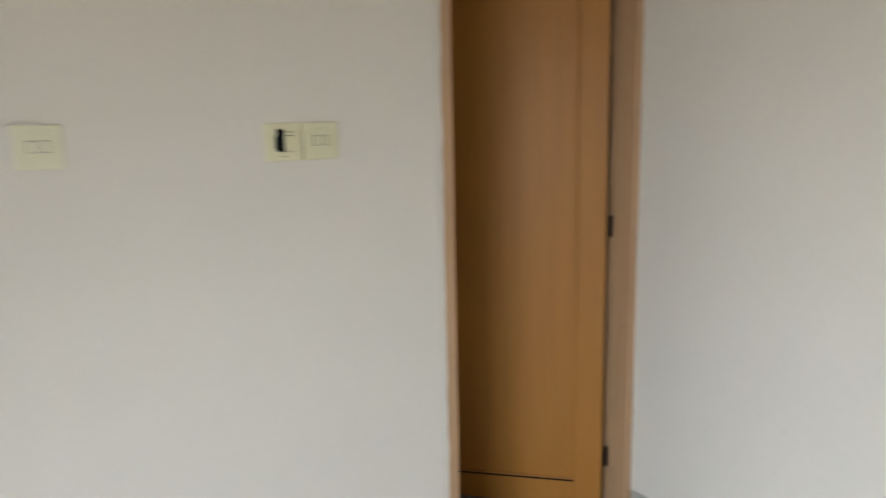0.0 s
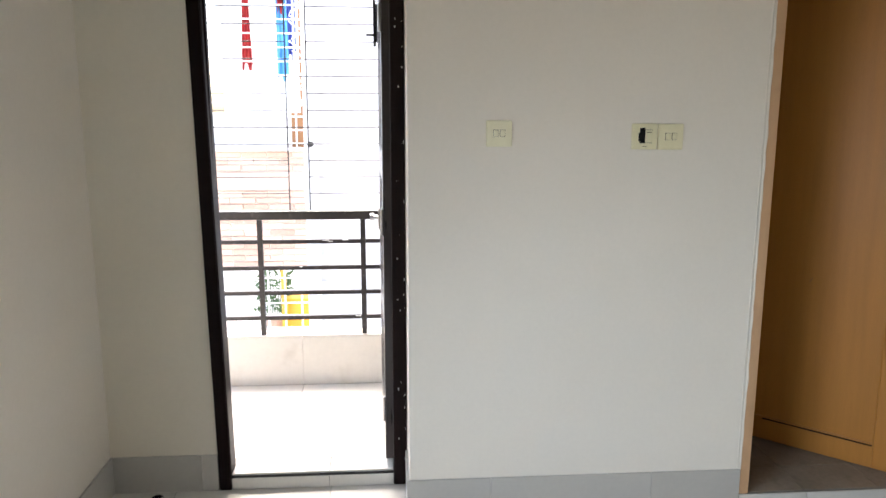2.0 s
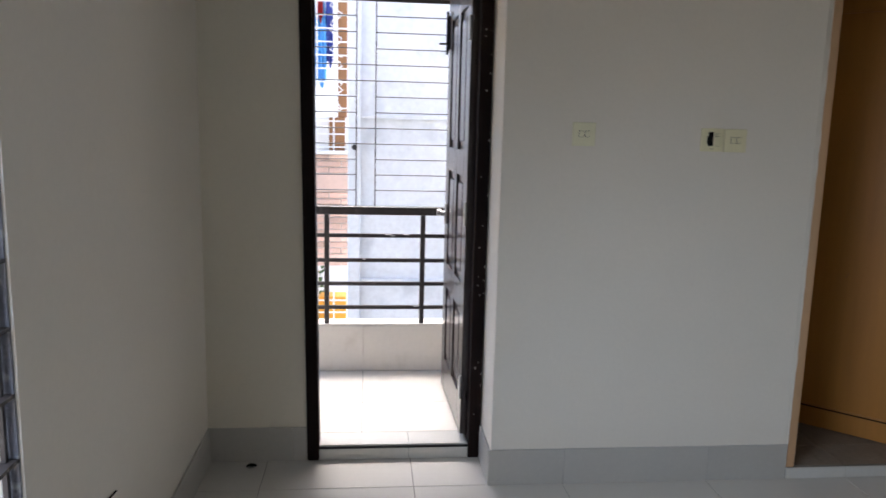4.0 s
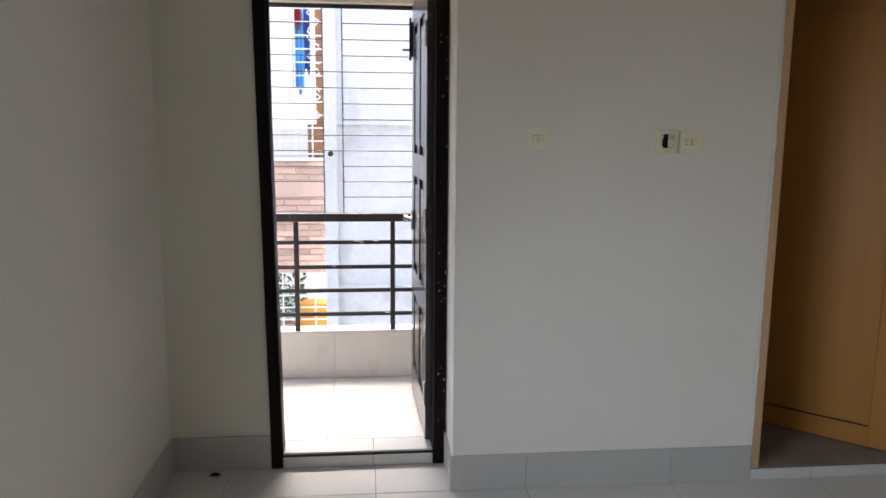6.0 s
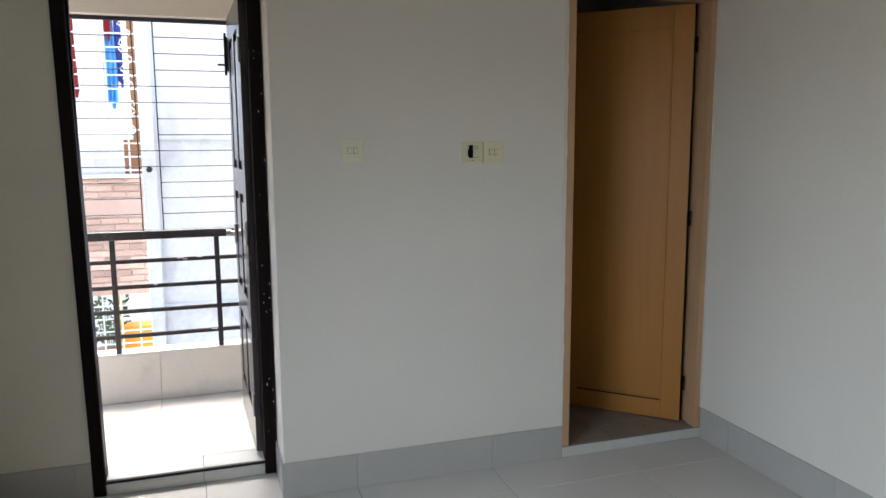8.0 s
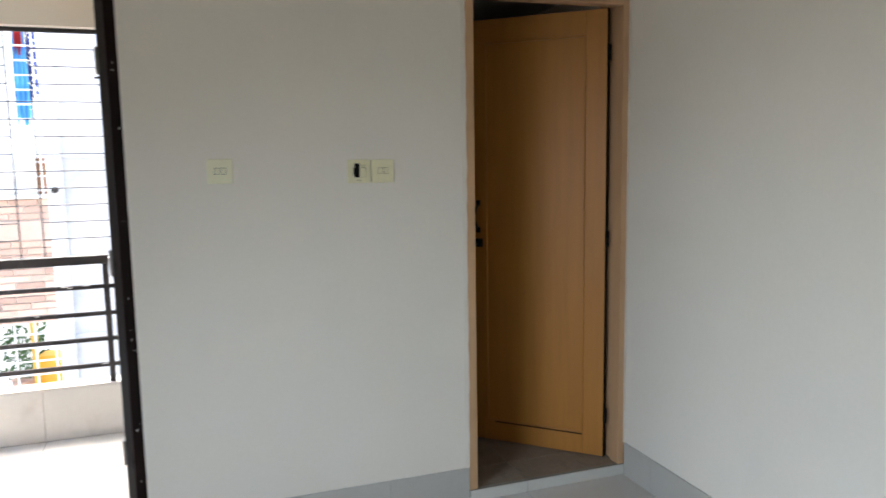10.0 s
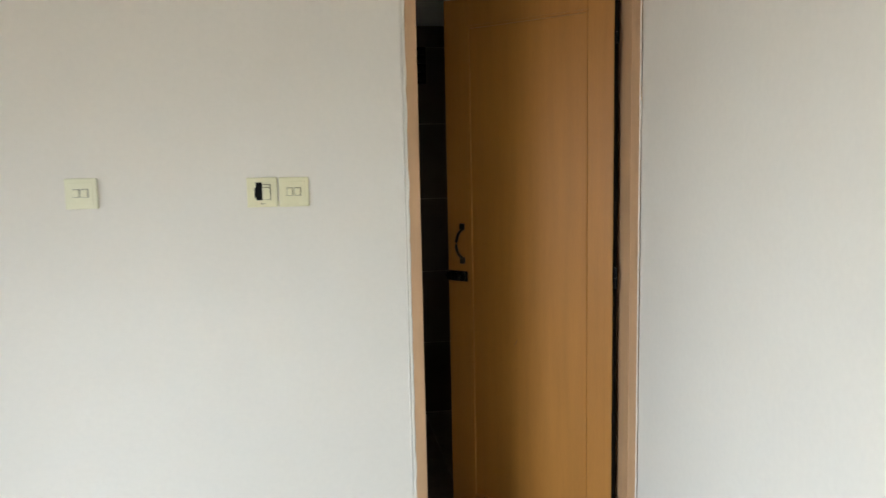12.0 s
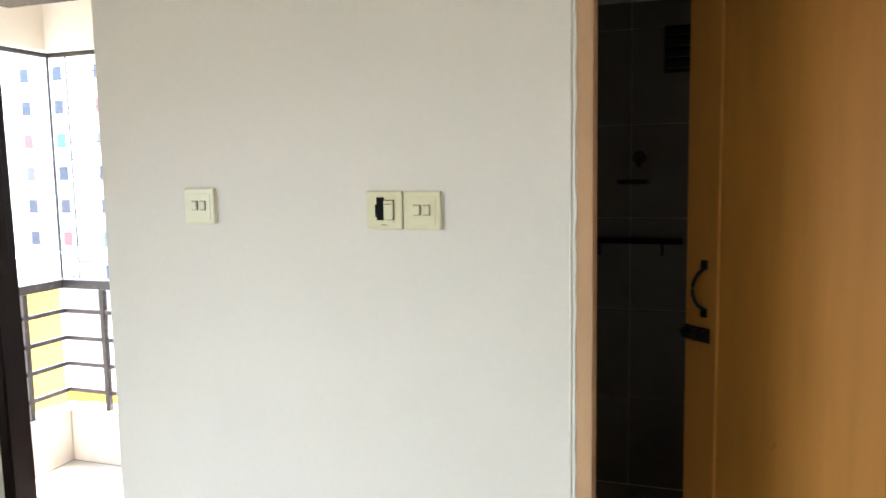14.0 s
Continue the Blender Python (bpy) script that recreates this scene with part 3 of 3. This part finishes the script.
def brick_house():
    h = thing("brick_house", "salmon brick house with white grilles and washing behind", "building")
    boxes("wall", MORTAR, [(FX0, FX1, FY + 0.012, FY + 0.2, 0.22, 1.16)], h)
    boxes("wall", RENDER_WHITE, [(FX0, FX1, FY + 0.012, FY + 0.2, -3.4, -0.42), (FX0, FX1, FY + 1.4, FY + 1.5, -0.42, 3.2), (FX0, FX1, FY, FY + 1.4, 3.0, 3.2), (FX0 - 0.1, FX0, FY, FY + 1.5, GZ, 0.2)], h)
    boxes("wall", RENDER_WHITE, [(FX0, FX1, FY + 0.03, FY + 0.12, 1.16, 1.46)], h)
    boxes("floor_slab", RENDER_WHITE, [(FX0, FX1, FY + 0.2, FY + 1.4, 0.9, 1.1)], h)
    boxes("sill", RENDER_WHITE, [(FX0, FX1, FY - 0.03, FY + 0.03, 1.16, 1.19)], h, bevel=0.004)
    boxes("window_post", BROWN_WOOD, [(-0.75, -0.675, FY + 0.06, FY + 0.12, 1.46, 3.0)], h, bevel=0.004)
    boxes("window_post", BROWN_WOOD, [(-0.82, -0.69, FY + 0.02, FY + 0.06, 1.19, 1.46)], h, bevel=0.004)
    boxes("band", PINK_PLASTER, [(FX0, FX1, FY - 0.012, FY + 0.012, 0.855, 0.992)], h, "pale pink plaster band")
    for name, z0, z1 in (("window_grille", 1.19, 3.0), ("window_grille", -0.42, 0.22)):
        bm = bmesh.new()
        x = FX0 + 0.03
        while x < FX1:
            box(bm, x - 0.006, x + 0.006, FY - 0.006, FY + 0.006, z0, z1)
            x += 0.135
        z = z0 + 0.03
        while z < z1:
            box(bm, FX0, FX1, FY - 0.012, FY - 0.006, z - 0.006, z + 0.006)
            z += 0.105
        part(name, bm, GRILLE_WHITE, h, "white painted window grille")
    bm = bmesh.new()
    for k in range(6):
        pts = [(-0.76 + 0.05 * math.sin(j * 1.3 + k), FY - 0.02 - 0.012 * math.sin(j), 1.5 + 0.22 * k + 0.03 * j) for j in range(8)]
        tube(bm, pts, 0.006, 5)
    part("scroll", bm, GRILLE_WHITE, h, "white curled wrought ornament")
    boxes("yellow_post", YELLOW, [(-0.95, -0.91, FY + 0.02, FY + 0.06, -0.42, 0.22)], h)
    return h


house = brick_house()


def garment(name, mat, x, y, z0, z1, w, label):
    bm = bmesh.new()
    nx, nz = 14, 16
    grid = [[[None] * (nx + 1) for _ in range(nz + 1)] for _ in range(2)]
    for s in range(2):
        for j in range(nz + 1):
            f = j / nz
            for i in range(nx + 1):
                u = i / nx - 0.5
                ww = w * (0.75 + 0.25 * math.sin(f * 2.2 + x * 7))
                fold = 0.018 * math.sin(u * 19 + f * 2 + x * 5) * (0.4 + f)
                dz = 0.03 * math.sin(u * 9 + x * 3) * f
                grid[s][j][i] = bm.verts.new((x + u * ww, y + fold + (0.006 if s else 0), z1 - (z1 - z0) * f + dz))
    for s in range(2):
        for j in range(nz):
            for i in range(nx):
                q = [grid[s][j][i], grid[s][j][i + 1], grid[s][j + 1][i + 1], grid[s][j + 1][i]]
                bm.faces.new(q if s else q[::-1])
    ob = part(name, bm, mat, smooth=True)
    return tagged(ob, label, "clothing", group="washing on a line")


garment("hanging_cloth", BLUE_CLOTH, -0.905, FY + 0.27, 1.735, 2.45, 0.10, "long blue cloth hanging on a washing line")
garment("hanging_cloth", NAVY_CLOTH, -0.83, FY + 0.30, 1.9, 2.45, 0.07, "dark blue cloth hanging on a washing line")
garment("hanging_cloth", RED_CLOTH, -1.18, FY + 0.25, 1.82, 2.5, 0.11, "red cloth hanging on a washing line")
garment("hanging_cloth", RED_CLOTH, -0.905, FY + 0.24, 2.26, 2.52, 0.05, "small red cloth hanging on a washing line")
bm = bmesh.new()
rod(bm, (FX0, FY + 0.27, 2.46), (FX1, FY + 0.27, 2.47), 0.006, 6)
tagged(part("washing_line", bm, WIRE_PAINT), "thin dark washing line behind a white grille", "washing line")


def potted_plant(x, y, z):
    p = thing("potted_plant", "leafy green pot plant behind a white grille", "plant", at=pose(x, y, z))
    bm = bmesh.new()
    bmesh.ops.create_cone(bm, cap_ends=True, segments=16, radius1=0.07, radius2=0.1, depth=0.15, matrix=Matrix.Translation((0, 0, 0.075)))
    part("pot", bm, BRICK, p)
    rng = random.Random(4)
    bm = bmesh.new()
    for k in range(170):
        a, t = rng.uniform(0, 6.28), rng.random()
        c = Vector((math.cos(a) * 0.16 * math.sqrt(rng.random()), math.sin(a) * 0.1, 0.16 + 0.42 * t))
        m = Matrix.Translation(c) @ Euler((rng.uniform(-1.2, 1.2), rng.uniform(-1.2, 1.2), a)).to_matrix().to_4x4()
        q = [m @ Vector(v) for v in ((0, 0, 0), (0.014, 0.03, 0.006), (0, 0.075, -0.004), (-0.014, 0.03, 0.006))]
        bm.faces.new([bm.verts.new(v) for v in q])
    part("leaves", bm, LEAF, p)
    bm = bmesh.new()
    for k in range(7):
        rod(bm, (0.01 * k - 0.03, 0, 0.12), (0.03 * k - 0.09, 0.02 * math.sin(k), 0.5), 0.004, 5)
    part("stems", bm, LEAF, p)


boxes("lower_slab", RENDER_WHITE, [(FX0, FX1, FY + 0.2, FY + 1.4, -0.5, -0.42)], house)
potted_plant(-1.05, FY + 0.25, -0.42)
tagged(boxes("plastic_crate", ORANGE, [(-0.93, -0.68, FY + 0.1, FY + 0.3, -0.42, -0.07)], bevel=0.01), "orange plastic crate behind a white grille", "crate")


# ---- far houses ----
CURTAINS = [WINDOW_DARK, WINDOW_DARK, material("pink_curtained_glass", (0.3, 0.12, 0.12), 0.4, scale=2, vary=0.2, bump=0.0), WINDOW_DARK,
            material("teal_curtained_glass", (0.08, 0.2, 0.24), 0.4, scale=2, vary=0.2, bump=0.0), WINDOW_DARK, material("pale_shuttered_glass", (0.16, 0.16, 0.18), 0.5, scale=2, vary=0.2, bump=0.0)]

def far_block(name, x0, x1, y0, y1, z1, wall_mat, label, faces):
    h = thing(name, label, "building")
    boxes("wall", wall_mat, [(x0, x1, y0, y1, GZ, z1)], h)
    boxes("roof", CONCRETE, [(x0 - 0.3, x1 + 0.3, y0 - 0.3, y1 + 0.3, z1, z1 + 0.5)], h)
    z, row = GZ + 1.2, 0
    while z < z1 - 1.6:
        n = 0
        if "s" in faces:
            x = x0 + 1.2
            while x < x1 - 1.6:
                o = boxes("window", CURTAINS[(3 * row + 2 * n) % len(CURTAINS)], [(x, x + 1.1, y0 - 0.03, y0 + 0.1, z, z + 1.25)], h)
                boxes("sill", RENDER_WHITE, [(x - 0.1, x + 1.2, y0 - 0.25, y0 - 0.03, z - 0.12, z)], o)
                x += 4.7 if n % 2 else 3.9
                n += 1
        z += 3.0
        row += 1
    return h


far_block("apartment_block", -68, -20, 52, 64, 24, RENDER_WHITE, "tall white apartment block with rows of windows", "s")
far_block("yellow_house", -21, -11.3, 9.5, 10.5, -0.6, YELLOW, "yellow rendered house lower than the balcony", "")
tagged(boxes("yellow_boundary_wall", YELLOW, [(-60, -10, 18, 18.3, GZ, -5.9)]), "yellow painted boundary wall", "wall")


# ---- tiles, skirting and bricks ----
def tiles(parent, mat, name, xs, ys, z0, z1, gap=0.0022):
    for a, b in zip(xs, xs[1:]):
        for c, d in zip(ys, ys[1:]):
            piece(name, mat, parent, a + gap / 2, b - gap / 2, c + gap / 2, d - gap / 2, z0, z1)


def cuts(a, b, first, pitch):
    k = math.ceil((a - first) / pitch + 0.02)
    out = [a]
    while first + k * pitch < b - 0.02:
        out.append(first + k * pitch)
        k += 1
    return out + [b]


ys = cuts(YB, 0.0, -0.248, 0.6)
tiles(floor, FLOOR_TILE, "tile", cuts(XL, XR, -0.303, 0.6), ys[:-1] + [0.0], -0.008, 0.0)
tiles(floor, FLOOR_TILE, "tile", cuts(XL, 0.0, -0.303, 0.6), [0.0, YD], -0.008, 0.0)
tiles(balcony_floor, BALCONY_TILE, "tile", cuts(BALX, 0.0, -0.513, 0.6), cuts(YD + 0.126, BALY, 0.74, 0.6), BALZ - 0.008, BALZ)
tiles(threshold, STEP_TILE, "tile", [DX0 + 0.065, -0.31, DX1 - 0.053], [YD - 0.004, YD + 0.1275], BALZ - 0.015, BALZ - 0.001)
for a, b in ((DX0 + 0.065, -0.31), (-0.31, DX1 - 0.053)):
    piece("tile", STEP_TILE, threshold, a + 0.001, b - 0.001, YD - 0.008, YD - 0.0005, 0.001, BALZ - 0.017)
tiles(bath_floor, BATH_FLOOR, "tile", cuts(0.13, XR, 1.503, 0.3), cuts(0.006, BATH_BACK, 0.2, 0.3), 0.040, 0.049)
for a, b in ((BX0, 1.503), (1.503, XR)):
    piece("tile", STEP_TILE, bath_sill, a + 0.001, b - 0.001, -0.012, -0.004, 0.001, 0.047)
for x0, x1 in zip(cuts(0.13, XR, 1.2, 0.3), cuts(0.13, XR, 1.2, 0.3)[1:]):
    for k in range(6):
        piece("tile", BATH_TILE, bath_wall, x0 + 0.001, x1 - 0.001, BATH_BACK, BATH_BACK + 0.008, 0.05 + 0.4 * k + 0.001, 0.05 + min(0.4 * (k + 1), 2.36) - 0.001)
boxes("edge_strip", BLACK_IRON, [(DX0 + 0.065, DX1 - 0.053, YD - 0.0098, YD - 0.0042, BALZ - 0.0165, BALZ - 0.007)], threshold)
# parapet facing
for a, b in zip(cuts(BALX, 0.0, -0.513, 0.6), cuts(BALX, 0.0, -0.513, 0.6)[1:]):
    piece("tile", BALCONY_TILE, parapet, a + 0.001, b - 0.001, BALY, BALY + 0.008, BALZ + 0.001, 0.322)
    piece("tile", BALCONY_TILE, parapet, a + 0.001, b - 0.001, BALY, BALY + 0.12, 0.323, 0.331)
for a, b in ((YD + 0.127, 0.74), (0.74, BALY)):
    piece("tile", BALCONY_TILE, parapet, BALX - 0.008, BALX, a + 0.001, b - 0.001, BALZ + 0.001, 0.322)
    piece("tile", BALCONY_TILE, parapet, BALX - 0.12, BALX, a + 0.001, b - 0.001, 0.323, 0.331)

skirting = thing("baseboard", "grey glazed tile skirting", "skirting", kind="structure")
S, SH = 0.009, 0.148


def skirt_x(x0, x1, y, first):
    c = cuts(x0, x1, first, 0.6)
    for a, b in zip(c, c[1:]):
        piece("tile", SKIRT_TILE, skirting, a + 0.0008, b - 0.0008, y - S, y - 0.0005, 0.0005, SH, 0.0005)


def skirt_y(y0, y1, xa, xb, first):
    c = cuts(y0, y1, first, 0.6)
    for a, b in zip(c, c[1:]):
        piece("tile", SKIRT_TILE, skirting, xa, xb, a + 0.0008, b - 0.0008, 0.0005, SH, 0.0005)


skirt_x(-S, BX0 - 0.001, 0.0, 0.297)
skirt_x(XL + S, DX0 + 0.026, YD, -2.0)
skirt_y(0.001, YD - 0.014, -S, -0.0005, 5.0)
skirt_y(YB, YD, XL + 0.0005, XL + S, -0.215)
skirt_y(YB, -0.012, XR - S, XR - 0.0005, -0.215)
skirt_x(XL + S, XR - S, YB + S + 0.0005, 0.297)

# brick facing of the house opposite
rng = random.Random(11)
z, row = 0.222, 0
while z < 1.12:
    x = FX0 + (0.0 if row % 2 else -0.1)
    if not 0.84 < z + 0.02 < 1.0:
        while x < FX1:
            a, b = max(x, FX0), min(x + 0.2, FX1)
            if b - a > 0.03:
                piece("brick", BRICK, house, a + 0.004, b - 0.004, FY - rng.choice((0.0, 0.003, 0.006)), FY + 0.014, z + 0.004, z + 0.048, 0.003)
            x += 0.2
    z += 0.052
    row += 1
